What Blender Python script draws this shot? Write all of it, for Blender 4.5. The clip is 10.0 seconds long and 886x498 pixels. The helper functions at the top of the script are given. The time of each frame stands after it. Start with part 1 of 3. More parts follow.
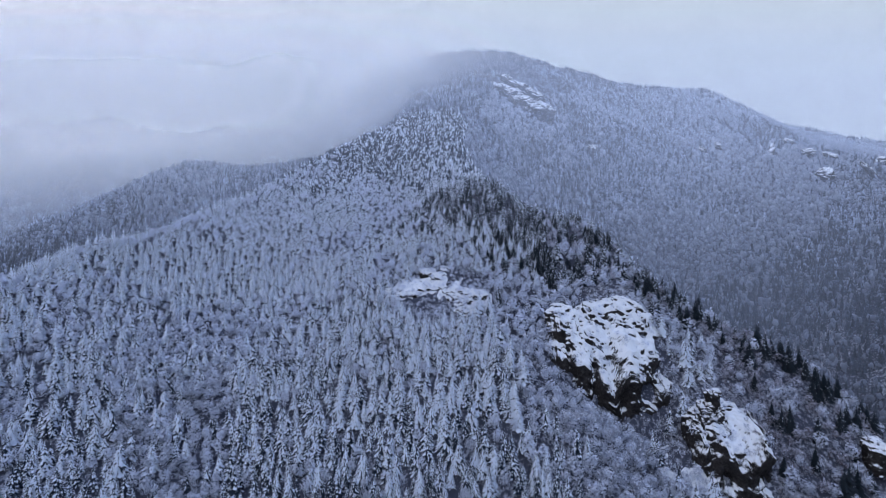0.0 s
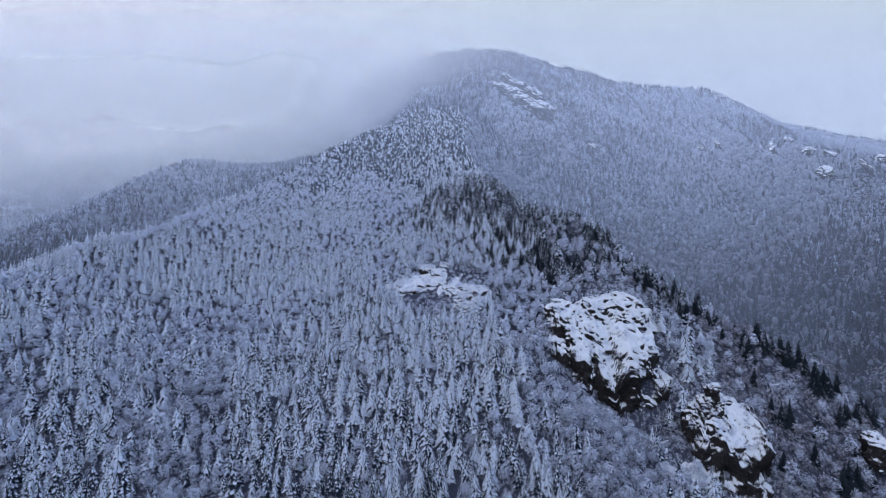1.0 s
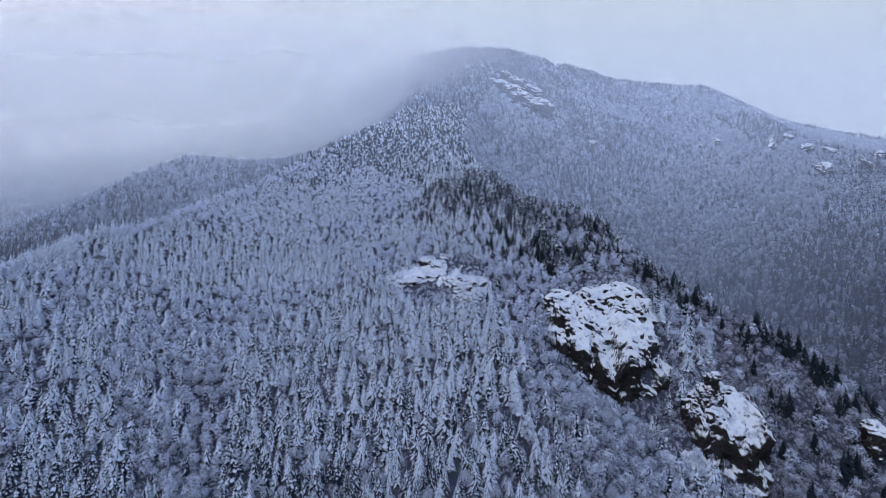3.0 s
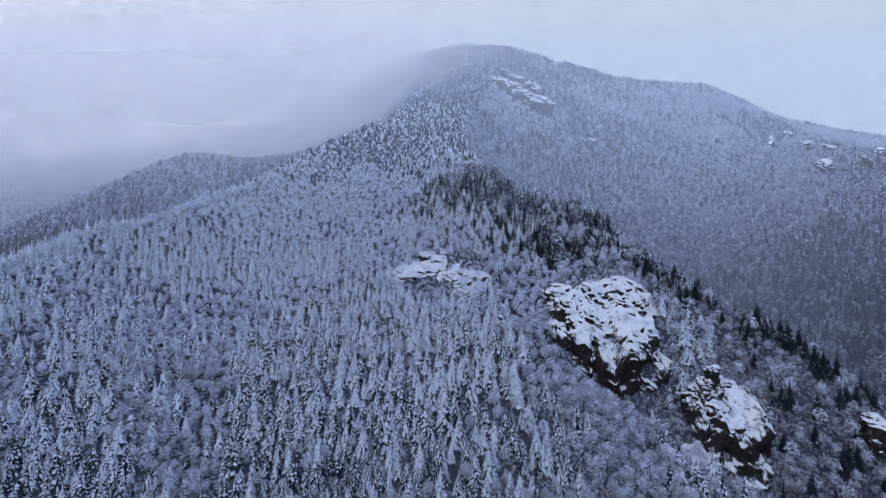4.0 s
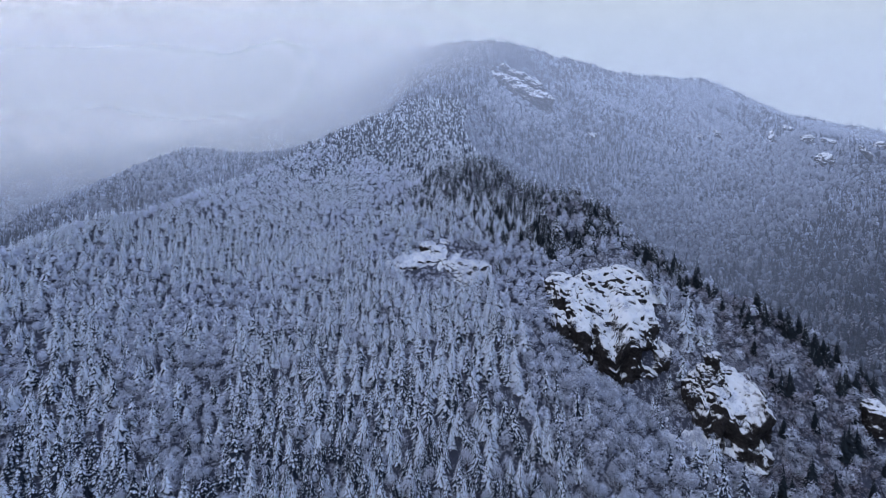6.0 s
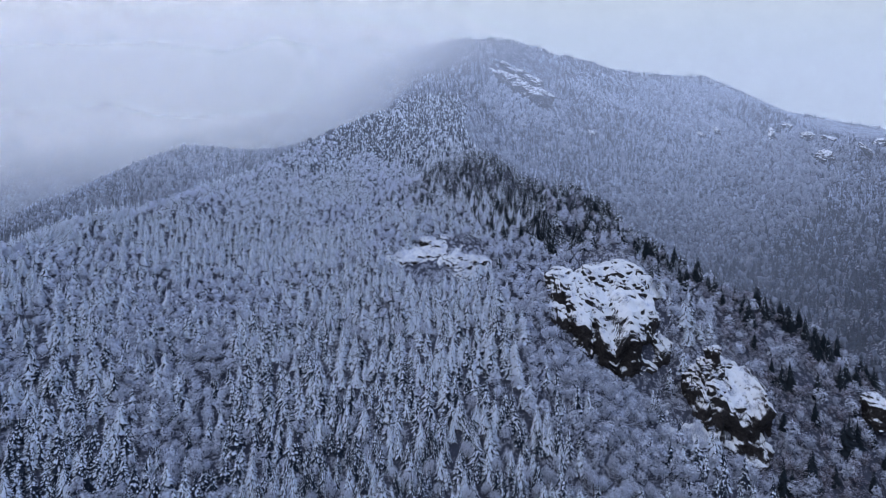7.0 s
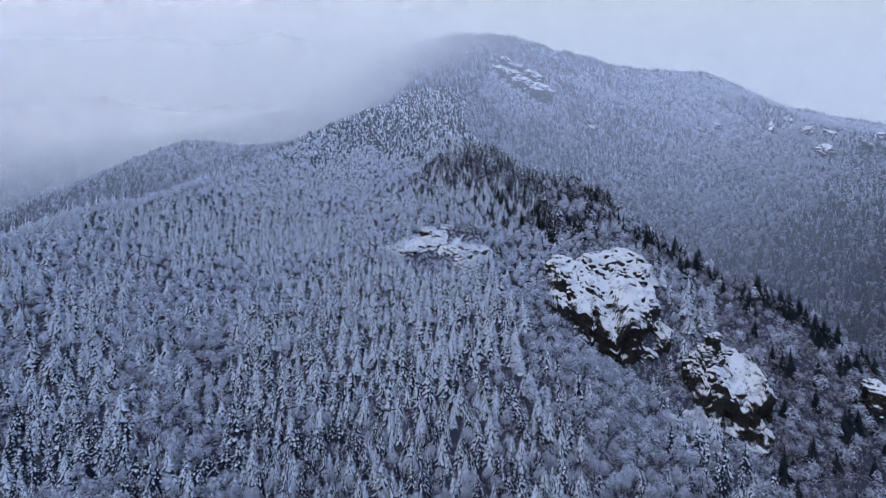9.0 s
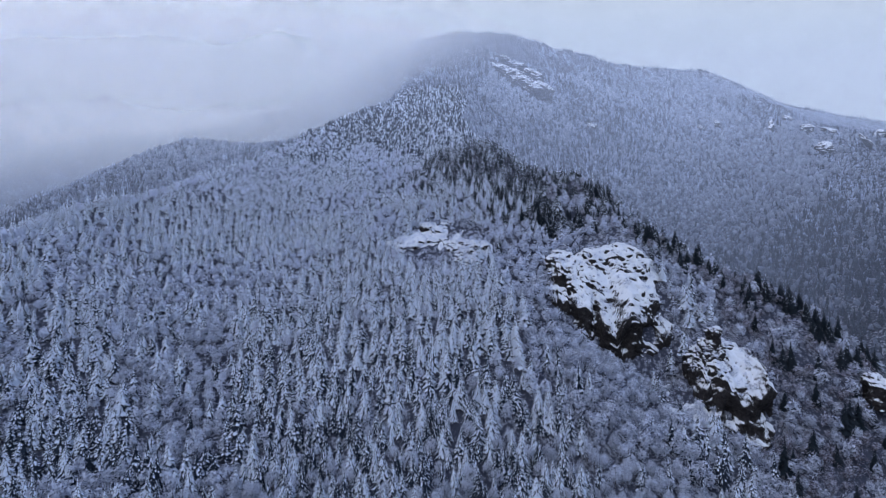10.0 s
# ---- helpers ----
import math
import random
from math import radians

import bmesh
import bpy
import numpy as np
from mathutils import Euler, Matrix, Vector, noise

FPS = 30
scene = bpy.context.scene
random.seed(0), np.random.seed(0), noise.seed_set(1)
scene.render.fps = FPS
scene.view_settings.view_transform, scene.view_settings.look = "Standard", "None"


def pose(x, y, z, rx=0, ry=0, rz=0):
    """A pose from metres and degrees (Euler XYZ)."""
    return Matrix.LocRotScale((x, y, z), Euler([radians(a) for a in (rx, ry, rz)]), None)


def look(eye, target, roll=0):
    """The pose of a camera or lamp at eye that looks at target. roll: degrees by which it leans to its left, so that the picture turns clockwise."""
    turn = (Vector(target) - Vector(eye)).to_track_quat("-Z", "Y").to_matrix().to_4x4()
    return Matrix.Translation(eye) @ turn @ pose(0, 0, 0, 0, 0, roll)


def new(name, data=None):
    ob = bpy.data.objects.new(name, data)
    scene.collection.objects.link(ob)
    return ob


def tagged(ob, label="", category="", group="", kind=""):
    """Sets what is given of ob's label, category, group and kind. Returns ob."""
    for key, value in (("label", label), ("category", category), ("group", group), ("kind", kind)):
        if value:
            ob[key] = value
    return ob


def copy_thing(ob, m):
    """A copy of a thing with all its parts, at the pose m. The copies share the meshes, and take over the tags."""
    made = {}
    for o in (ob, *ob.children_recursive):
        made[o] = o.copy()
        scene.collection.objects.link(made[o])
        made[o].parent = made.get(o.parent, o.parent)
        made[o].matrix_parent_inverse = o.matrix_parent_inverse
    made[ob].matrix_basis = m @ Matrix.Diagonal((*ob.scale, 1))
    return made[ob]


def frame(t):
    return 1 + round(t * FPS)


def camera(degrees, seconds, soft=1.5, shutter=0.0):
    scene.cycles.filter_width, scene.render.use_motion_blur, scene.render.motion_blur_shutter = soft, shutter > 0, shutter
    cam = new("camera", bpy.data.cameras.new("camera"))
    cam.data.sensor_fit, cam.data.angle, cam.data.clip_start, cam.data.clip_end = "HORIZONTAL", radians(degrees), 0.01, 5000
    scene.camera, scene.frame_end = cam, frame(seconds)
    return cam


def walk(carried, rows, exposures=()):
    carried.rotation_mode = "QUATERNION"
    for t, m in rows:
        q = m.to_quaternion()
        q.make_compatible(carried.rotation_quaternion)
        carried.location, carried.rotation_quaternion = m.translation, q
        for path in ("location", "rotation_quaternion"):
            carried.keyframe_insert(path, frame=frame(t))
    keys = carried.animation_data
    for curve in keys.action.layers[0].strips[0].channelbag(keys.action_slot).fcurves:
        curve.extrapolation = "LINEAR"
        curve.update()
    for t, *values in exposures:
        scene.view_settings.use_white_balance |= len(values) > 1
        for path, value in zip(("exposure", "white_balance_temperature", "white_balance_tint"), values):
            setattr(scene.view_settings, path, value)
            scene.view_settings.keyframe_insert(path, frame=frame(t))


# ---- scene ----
from mathutils.bvhtree import BVHTree

cam = camera(73.9, 10.0, soft=0.8)
METRES, EYE, TILT, LEAN, TURN = 45.0, 260.0, 0.0, 0.0, 0.0
ROWS = [
    (0.0, 0.0, 0.0, 0.0, 0.0, 0.0, 0.0),
    (0.5, 0.0001, -0.0017, -0.05, -0.01, 0.04, -0.01),
    (1.0, -0.0009, -0.0035, -0.1007, -0.03, 0.06, 0.02),
    (1.5, -0.0013, -0.0042, -0.15, -0.04, 0.07, 0.04),
    (2.0, -0.0031, -0.0054, -0.2012, -0.05, 0.08, 0.03),
    (2.5, -0.0041, -0.0063, -0.2506, -0.06, 0.1, 0.03),
    (4.0, -0.0097, -0.0068, -0.4025, -0.07, 0.04, 0.08),
    (4.5, -0.0124, -0.0062, -0.4511, -0.07, -0.02, 0.1),
    (5.0, -0.0137, -0.006, -0.5004, -0.07, -0.05, 0.12),
    (5.5, -0.0139, -0.0061, -0.5515, -0.07, -0.06, 0.16),
    (7.0, -0.0238, -0.009, -0.6989, -0.1, -0.15, 0.22),
    (7.5, -0.0266, -0.009, -0.7482, -0.09, -0.19, 0.25),
    (8.0, -0.0279, -0.0091, -0.7975, -0.09, -0.22, 0.27),
    (8.5, -0.0319, -0.0085, -0.8485, -0.09, -0.26, 0.27),
    (9.0, -0.0325, -0.0091, -0.8983, -0.09, -0.28, 0.28),
    (9.5, -0.0344, -0.0096, -0.9487, -0.09, -0.28, 0.3),
    (10.0, -0.0365, -0.0109, -0.9987, -0.1, -0.27, 0.35),
]
walk(cam, [(t, pose(0, 0, EYE, TILT, LEAN, TURN) @ pose(METRES * x, METRES * y, METRES * z, 90 + pitch, roll, yaw)) for t, x, y, z, yaw, pitch, roll in ROWS])

# ---------------------------------------------------------------- light
scene.cycles.transparent_max_bounces = 40  # the mist lies in many thin layers
world = bpy.data.worlds.new("overcast_sky")
world.use_nodes = True
scene.world = world
wn, wl = world.node_tree.nodes, world.node_tree.links
wn.clear()
w_out = wn.new("ShaderNodeOutputWorld")
w_bg = wn.new("ShaderNodeBackground")
w_sky = wn.new("ShaderNodeTexSky")
w_sky.sky_type = "NISHITA"
w_sky.sun_disc = False
w_sky.sun_elevation = radians(24)
w_sky.sun_rotation = radians(-35)
w_gain = wn.new("ShaderNodeMix")
w_gain.data_type = "RGBA"
w_gain.blend_type = "MULTIPLY"
w_gain.inputs[0].default_value = 1.0
w_gain.inputs[7].default_value = (0.08, 0.08, 0.08, 1)
w_mix = wn.new("ShaderNodeMix")
w_mix.data_type = "RGBA"
w_mix.inputs[0].default_value = 0.93
w_coord = wn.new("ShaderNodeTexCoord")
w_sep = wn.new("ShaderNodeSeparateXYZ")
w_ramp = wn.new("ShaderNodeValToRGB")
w_ramp.color_ramp.elements[0].position = 0.0
w_ramp.color_ramp.elements[0].color = (0.42, 0.48, 0.64, 1)
w_ramp.color_ramp.elements[1].position = 0.40
w_ramp.color_ramp.elements[1].color = (0.60, 0.69, 0.80, 1)
w_ramp.color_ramp.elements.new(0.14).color = (0.55, 0.635, 0.765, 1)
w_high = w_ramp.color_ramp.elements.new(0.75)
w_high.color = (0.40, 0.575, 1.11, 1)
w_noise = wn.new("ShaderNodeTexNoise")
w_noise.inputs["Scale"].default_value = 1.6
w_noise.inputs["Detail"].default_value = 3.0
w_tint = wn.new("ShaderNodeMix")
w_tint.data_type = "RGBA"
w_tint.inputs[7].default_value = (0.62, 0.645, 0.79, 1)
w_ease = wn.new("ShaderNodeMapRange")
w_ease.interpolation_type = "SMOOTHERSTEP"
w_ease.inputs[1].default_value, w_ease.inputs[2].default_value = -0.3, 0.4
w_ease.inputs[3].default_value, w_ease.inputs[4].default_value = 1.0, 0.0
w_sway = wn.new("ShaderNodeMath")
w_sway.operation = "MULTIPLY_ADD"
w_sway.inputs[1].default_value = 0.5
wl.new(w_coord.outputs["Generated"], w_sep.inputs[0])
wl.new(w_coord.outputs["Generated"], w_noise.inputs["Vector"])
wl.new(w_sep.outputs["Z"], w_ramp.inputs[0])
wl.new(w_noise.outputs["Fac"], w_sway.inputs[0])
wl.new(w_sep.outputs["X"], w_sway.inputs[2])
wl.new(w_sway.outputs[0], w_ease.inputs[0])
wl.new(w_ease.outputs[0], w_tint.inputs[0])
wl.new(w_ramp.outputs[0], w_tint.inputs[6])
wl.new(w_sky.outputs[0], w_gain.inputs[6])
wl.new(w_gain.outputs[2], w_mix.inputs[6])
wl.new(w_tint.outputs[2], w_mix.inputs[7])
wl.new(w_mix.outputs[2], w_bg.inputs[0])
w_bg.inputs[1].default_value = 1.0
wl.new(w_bg.outputs[0], w_out.inputs[0])

sun_data = bpy.data.lights.new("sun", "SUN")
sun_data.energy = 0.6
sun_data.angle = radians(25)
sun_data.color = (0.80, 0.89, 1.0)
sun = new("sun", sun_data)
sun.matrix_world = look((-300, -100, 900), (0, 500, 200))


# ---------------------------------------------------------------- materials
def material(name, rough=0.85):
    m = bpy.data.materials.new(name)
    m.use_nodes = True
    n, l = m.node_tree.nodes, m.node_tree.links
    b = n["Principled BSDF"]
    b.inputs["Roughness"].default_value = rough
    b.inputs["Specular IOR Level"].default_value = 0.2
    return m, n, l, b


def maths(n, l, op, a, b, clamp=False):
    k = n.new("ShaderNodeMath")
    k.operation, k.use_clamp = op, clamp
    for i, v in enumerate((a, b)):
        if isinstance(v, (int, float)):
            k.inputs[i].default_value = v
        else:
            l.new(v, k.inputs[i])
    return k.outputs[0]


def mixed(n, l, fac, a, b):
    k = n.new("ShaderNodeMix")
    k.data_type = "RGBA"
    for i, v in ((0, fac), (6, a), (7, b)):
        if isinstance(v, (int, float)):
            k.inputs[i].default_value = v
        elif isinstance(v, tuple):
            k.inputs[i].default_value = (*v, 1)
        else:
            l.new(v, k.inputs[i])
    return k.outputs[2]


def noisy(n, l, scale, detail=4.0, rough=0.55, world_space=True):
    k = n.new("ShaderNodeTexNoise")
    k.inputs["Scale"].default_value = scale
    k.inputs["Detail"].default_value = detail
    k.inputs["Roughness"].default_value = rough
    if world_space:
        g = n.new("ShaderNodeNewGeometry")
        l.new(g.outputs["Position"], k.inputs["Vector"])
    return k.outputs["Fac"]


def normal_z(n, l):
    g = n.new("ShaderNodeNewGeometry")
    s = n.new("ShaderNodeSeparateXYZ")
    l.new(g.outputs["Normal"], s.inputs[0])
    return s.outputs["Z"]


def tree_tint(n, l):
    """A number for each tree, 0 to 1."""
    a = n.new("ShaderNodeAttribute")
    a.attribute_name = "tint"
    o = n.new("ShaderNodeObjectInfo")
    return maths(n, l, "FRACT", maths(n, l, "ADD", a.outputs["Fac"], o.outputs["Random"]), 0.0)


SNOW = (0.78, 0.85, 0.98)


def needle_material(name, cover, green_a, green_b, white=SNOW, mottle=0.75, crisp=5.0):
    """Spruce needles, dark below, with snow lying on what faces up. cover: how far the snow reaches down."""
    m, n, l, b = material(name)
    tint = tree_tint(n, l)
    green = mixed(n, l, tint, green_a, green_b)
    island = n.new("ShaderNodeNewGeometry").outputs["Random Per Island"]
    up = maths(n, l, "ADD", normal_z(n, l), maths(n, l, "MULTIPLY", maths(n, l, "SUBTRACT", island, 0.5), mottle))
    patch = maths(n, l, "MULTIPLY", maths(n, l, "SUBTRACT", noisy(n, l, 1.5, 3), 0.5), 0.9)
    up = maths(n, l, "ADD", up, patch)
    # branches carry snow towards their tips, and more of it higher up the mountain
    along = n.new("ShaderNodeAttribute")
    along.attribute_name = "reach"
    up = maths(n, l, "ADD", up, maths(n, l, "MULTIPLY", maths(n, l, "SUBTRACT", along.outputs["Fac"], 0.6), 1.0))
    place = n.new("ShaderNodeSeparateXYZ")
    l.new(n.new("ShaderNodeNewGeometry").outputs["Position"], place.inputs[0])
    up = maths(n, l, "ADD", up, maths(n, l, "MULTIPLY", maths(n, l, "SUBTRACT", maths(n, l, "MINIMUM", place.outputs["Z"], 330.0), 190.0), 0.003))
    up = maths(n, l, "ADD", up, maths(n, l, "MULTIPLY", maths(n, l, "SUBTRACT", tint, 0.5), 0.55))
    snow = maths(n, l, "MULTIPLY", maths(n, l, "ADD", up, cover), crisp, True)
    l.new(mixed(n, l, snow, green, white), b.inputs["Base Color"])
    return m


def twig_material(name, bark, frost, amount, mottle=0.4, upper=0.4, height=200.0):
    """Bare twigs with hoar frost and snow on them."""
    m, n, l, b = material(name, 0.9)
    tint = tree_tint(n, l)
    island = n.new("ShaderNodeNewGeometry").outputs["Random Per Island"]
    f = maths(n, l, "ADD", maths(n, l, "MULTIPLY", tint, 0.35), maths(n, l, "MULTIPLY", island, mottle))
    f = maths(n, l, "ADD", f, maths(n, l, "MULTIPLY", normal_z(n, l), upper))
    place = n.new("ShaderNodeSeparateXYZ")
    l.new(n.new("ShaderNodeNewGeometry").outputs["Position"], place.inputs[0])
    # frost grows with height, and paints the paler haze towards the summit too
    rime_haze = maths(n, l, "MULTIPLY", maths(n, l, "SUBTRACT", place.outputs["Z"], height), 0.0020)
    f = maths(n, l, "ADD", maths(n, l, "ADD", f, rime_haze), amount, True)
    l.new(mixed(n, l, f, bark, frost), b.inputs["Base Color"])
    return m


def rock_material(name, snow_line, soft, stone_a, stone_b):
    """Layered stone with snow on its ledges and top."""
    m, n, l, b = material(name, 0.9)
    coarse, fine = noisy(n, l, 0.06, 5, 0.6), noisy(n, l, 0.45, 8, 0.72)
    stone = mixed(n, l, coarse, stone_a, stone_b)
    stone = mixed(n, l, maths(n, l, "MULTIPLY", maths(n, l, "SUBTRACT", fine, 0.42), 2.2, True), (0.02, 0.018, 0.018), stone)
    up = maths(n, l, "ADD", normal_z(n, l), maths(n, l, "MULTIPLY", maths(n, l, "SUBTRACT", fine, 0.5), 1.0))
    up = maths(n, l, "ADD", up, maths(n, l, "MULTIPLY", maths(n, l, "SUBTRACT", coarse, 0.5), 0.4))
    place = n.new("ShaderNodeNewGeometry")
    bed = n.new("ShaderNodeMapping")
    bed.inputs["Rotation"].default_value = (0.5, 0.55, 0.1)
    bed.inputs["Scale"].default_value = (0.10, 0.14, 0.34)
    l.new(place.outputs["Position"], bed.inputs[0])
    streak = n.new("ShaderNodeTexNoise")
    streak.inputs["Scale"].default_value = 1.0
    streak.inputs["Detail"].default_value = 5.0
    streak.inputs["Roughness"].default_value = 0.62
    l.new(bed.outputs[0], streak.inputs["Vector"])
    up = maths(n, l, "ADD", up, maths(n, l, "MULTIPLY", maths(n, l, "SUBTRACT", streak.outputs["Fac"], 0.5), 0.8))
    snow = maths(n, l, "MULTIPLY", maths(n, l, "SUBTRACT", up, snow_line), soft, True)
    l.new(mixed(n, l, snow, stone, (0.86, 0.88, 0.93)), b.inputs["Base Color"])
    bump = n.new("ShaderNodeBump")
    bump.inputs["Strength"].default_value = 0.8
    bump.inputs["Distance"].default_value = 1.2
    l.new(fine, bump.inputs["Height"])
    l.new(bump.outputs[0], b.inputs["Normal"])
    return m


def ground_material():
    """Forest floor: snow broken by litter, brush and bare soil."""
    m, n, l, b = material("forest_floor", 0.95)
    big, small = noisy(n, l, 0.02, 4), noisy(n, l, 0.35, 5, 0.65)
    soil = mixed(n, l, small, (0.032, 0.035, 0.052), (0.095, 0.102, 0.138))
    f = maths(n, l, "ADD", maths(n, l, "MULTIPLY", small, 1.6), maths(n, l, "MULTIPLY", big, 0.8))
    f = maths(n, l, "MULTIPLY", maths(n, l, "SUBTRACT", f, 1.2), 2.0, True)
    l.new(mixed(n, l, f, soil, (0.62, 0.65, 0.74)), b.inputs["Base Color"])
    return m


MAT_GROUND = ground_material()
MAT_SNOWY = needle_material("snowy_needles", -0.42, (0.020, 0.029, 0.046), (0.032, 0.041, 0.062))
# far spruces: greyed greens and dulled snow, distance haze put into the colours
MAT_HAZY = needle_material("hazy_needles", -0.52, (0.030, 0.038, 0.052), (0.055, 0.066, 0.088), (0.40, 0.45, 0.58), 0.2, 1.8)
MAT_DARK = needle_material("dusted_needles", -1.22, (0.011, 0.018, 0.025), (0.020, 0.027, 0.035), SNOW, 0.5)
MAT_FROST = twig_material("frosted_twigs", (0.16, 0.17, 0.215), (0.70, 0.75, 0.88), 0.54, 0.20, 0.16)
# frosted crowns far off; their low contrast has some haze mixed in
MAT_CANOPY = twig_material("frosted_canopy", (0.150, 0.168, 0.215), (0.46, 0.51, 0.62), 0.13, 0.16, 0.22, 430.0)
MAT_BROWN = twig_material("bare_twigs", (0.10, 0.08, 0.092), (0.58, 0.60, 0.72), 0.17)
MAT_BARK, _n, _l, _b = material("bark", 0.95)
_l.new(mixed(_n, _l, noisy(_n, _l, 3.0), (0.03, 0.024, 0.022), (0.10, 0.085, 0.08)), _b.inputs["Base Color"])
MAT_ROCK = rock_material("snowy_rock", 0.36, 3.5, (0.046, 0.042, 0.046), (0.14, 0.125, 0.125))
MAT_SNOW, _n, _l, _b = material("lying_snow", 0.75)
_l.new(mixed(_n, _l, noisy(_n, _l, 0.25, 6, 0.6), (0.78, 0.81, 0.87), (0.88, 0.90, 0.94)), _b.inputs["Base Color"])
_k = _n.new("ShaderNodeBump")
_k.inputs["Strength"].default_value, _k.inputs["Distance"].default_value = 0.6, 0.8
_l.new(noisy(_n, _l, 0.7, 6, 0.65), _k.inputs["Height"])
_l.new(_k.outputs[0], _b.inputs["Normal"])
MAT_CRAG = rock_material("snowy_crag", 0.30, 3.0, (0.06, 0.06, 0.07), (0.14, 0.135, 0.14))
MAT_FAR_ROCK = rock_material("far_rock", 0.34, 4.0, (0.035, 0.035, 0.042), (0.10, 0.095, 0.10))


# ---------------------------------------------------------------- the shape of the land
def lattice(ix, iy, seed):
    h = (ix.astype(np.int64) * 374761393 + iy.astype(np.int64) * 668265263 + seed * 974634777) & 0x7FFFFFFF
    h = ((h ^ (h >> 13)) * 1274126177) & 0x7FFFFFFF
    return ((h ^ (h >> 16)) & 0xFFFF) / 65535.0


def value_noise(x, y, size, seed):
    """Smooth noise in -1 to 1 whose swells are size metres long."""
    u, v = np.asarray(x, float) / size, np.asarray(y, float) / size
    iu, iv = np.floor(u), np.floor(v)
    fu, fv = u - iu, v - iv
    fu, fv = fu * fu * (3 - 2 * fu), fv * fv * (3 - 2 * fv)
    a, b = lattice(iu, iv, seed), lattice(iu + 1, iv, seed)
    c, d = lattice(iu, iv + 1, seed), lattice(iu + 1, iv + 1, seed)
    return 2 * ((a * (1 - fu) + b * fu) * (1 - fv) + (c * (1 - fu) + d * fu) * fv) - 1


def fbm(x, y, size, seed, octaves=4):
    return sum(value_noise(x, y, size / 2**k, seed + k) * 0.55**k for k in range(octaves))


def softplus(d, width):
    return width * np.logaddexp(0.0, d / width)


def higher(a, b, width=14.0):
    return width * np.logaddexp(a / width, b / width)


# edges of the near spur: how far left and right it reaches at each y
SPUR_Y_R = (300, 440, 490, 527, 559, 620, 672, 703, 800, 950, 1150, 1380, 1700, 1850)
SPUR_X_R = (700, 430, 345, 262, 212, 172, 148, 92, 62, 35, 15, 40, 150, 200)
SPUR_Y_L = (350, 500, 560, 600, 650, 750, 850, 1050, 1250, 1500, 1850)
SPUR_X_L = (-1100, -830, -420, -400, -375, -312, -272, -188, -102, -67, -60)


def spur(x, y):
    u = np.clip(x, -430, 360) / 100
    v = (np.clip(y, 395, 1000) - 600) / 100
    z = -29.7 + 19.15 * u + 65.7 * v + 0.5 * u * u + 3.3 * u * v - 7.78 * v * v - 1.41 * u**3 + 0.56 * u * u * v - 1.26 * u * v * v + 0.65 * v**3
    z = z + 0.50 * np.clip(y - 1000, 0, 900) - 0.75 * np.clip(395 - y, 0, None)
    z = z - 1.25 * softplus(x - np.interp(y, SPUR_Y_R, SPUR_X_R), 9.0)
    # hollows below the cliffs, knolls on the crest
    for high, cx, cy, wx, wy in ((-20, 165, 445, 32, 28), (-27, 152, 477, 38, 19), (-8, 112, 480, 18, 14), (-14, 184, 478, 18, 14), (-14, 226, 427, 28, 14), (28, 32, 738, 62, 60), (16, 160, 548, 42, 26), (12, 300, 505, 60, 40)):
        z = z + high * np.exp(-(((x - cx) / wx) ** 2 + ((y - cy) / wy) ** 2))
    return z - 1.05 * softplus(np.interp(y, SPUR_Y_L, SPUR_X_L) - x, 8.0)


def crest_land(x, y, xs, ys, zs, slope, back):
    """A mountain whose crest runs across the view; slope: of the face on this side."""
    yc, zc = np.interp(x, xs, ys), np.interp(x, xs, zs)
    ahead = yc - y
    return zc - slope * softplus(ahead, 25.0) - back * softplus(-ahead, 25.0)


def mountain(x, y):
    xs = (-1500, -800, -620, -440, -250, -145, 60, 214, 538, 825, 1009, 1236, 1700, 3000)
    ys = (1750, 1750, 1755, 1760, 1800, 1810, 1820, 1820, 1847, 1840, 1760, 1800, 1900, 2000)
    zs = (240, 318, 355, 408, 500, 578, 632, 614, 532, 506, 382, 354, 310, 430)
    slope = np.interp(x, (-400, 100, 240, 450, 600, 720, 812, 925, 1050), (0.8, 0.92, 0.94, 0.82, 0.96, 0.87, 0.80, 0.66, 0.60))
    slope = slope - np.interp(x, (450, 600), (0, 0.33)) * np.clip(1800 - y, 0, 950) / 1000
    return crest_land(x, y, xs, ys, zs, slope, 0.5)


def side_ridge(x, y):
    xs = (-1600, -1000, -780, -620, -550, -400, -250, -100)
    ys = (1000, 1050, 1080, 1120, 1290, 1300, 1350, 1400)
    zs = (-290, -58, 42, 130, 212, 203, 225, 250)
    return crest_land(x, y, xs, ys, zs, 0.58, 0.6) - 0.9 * softplus(x + 90, 20.0)


def far_mountain(x, y):
    xs = (-4000, -2400, -1480, -1300, -1100, -900, -600)
    ys = (2300, 2150, 1960, 1900, 1780, 1700, 1650)
    zs = (500, 720, 385, 295, 165, 0, -260)
    return crest_land(x, y, xs, ys, zs, 0.62, 0.5)


def land(x, y):
    """The height of the ground at x, y; the first eye is at EYE."""
    x, y = np.asarray(x, float), np.asarray(y, float)
    z = higher(higher(spur(x, y), mountain(x, y)), higher(side_ridge(x, y), far_mountain(x, y)))
    rough = 5.0 * fbm(x, y, 90, 11) + 9.0 * value_noise(x, y, 260, 31)
    opposite = 0.35 * np.clip(-y - 350, 0, 1400) - 235 + 20 * fbm(x, y, 500, 51)
    z = higher(z + rough, opposite, 18.0)
    return z - 13.0 + EYE + 8.0


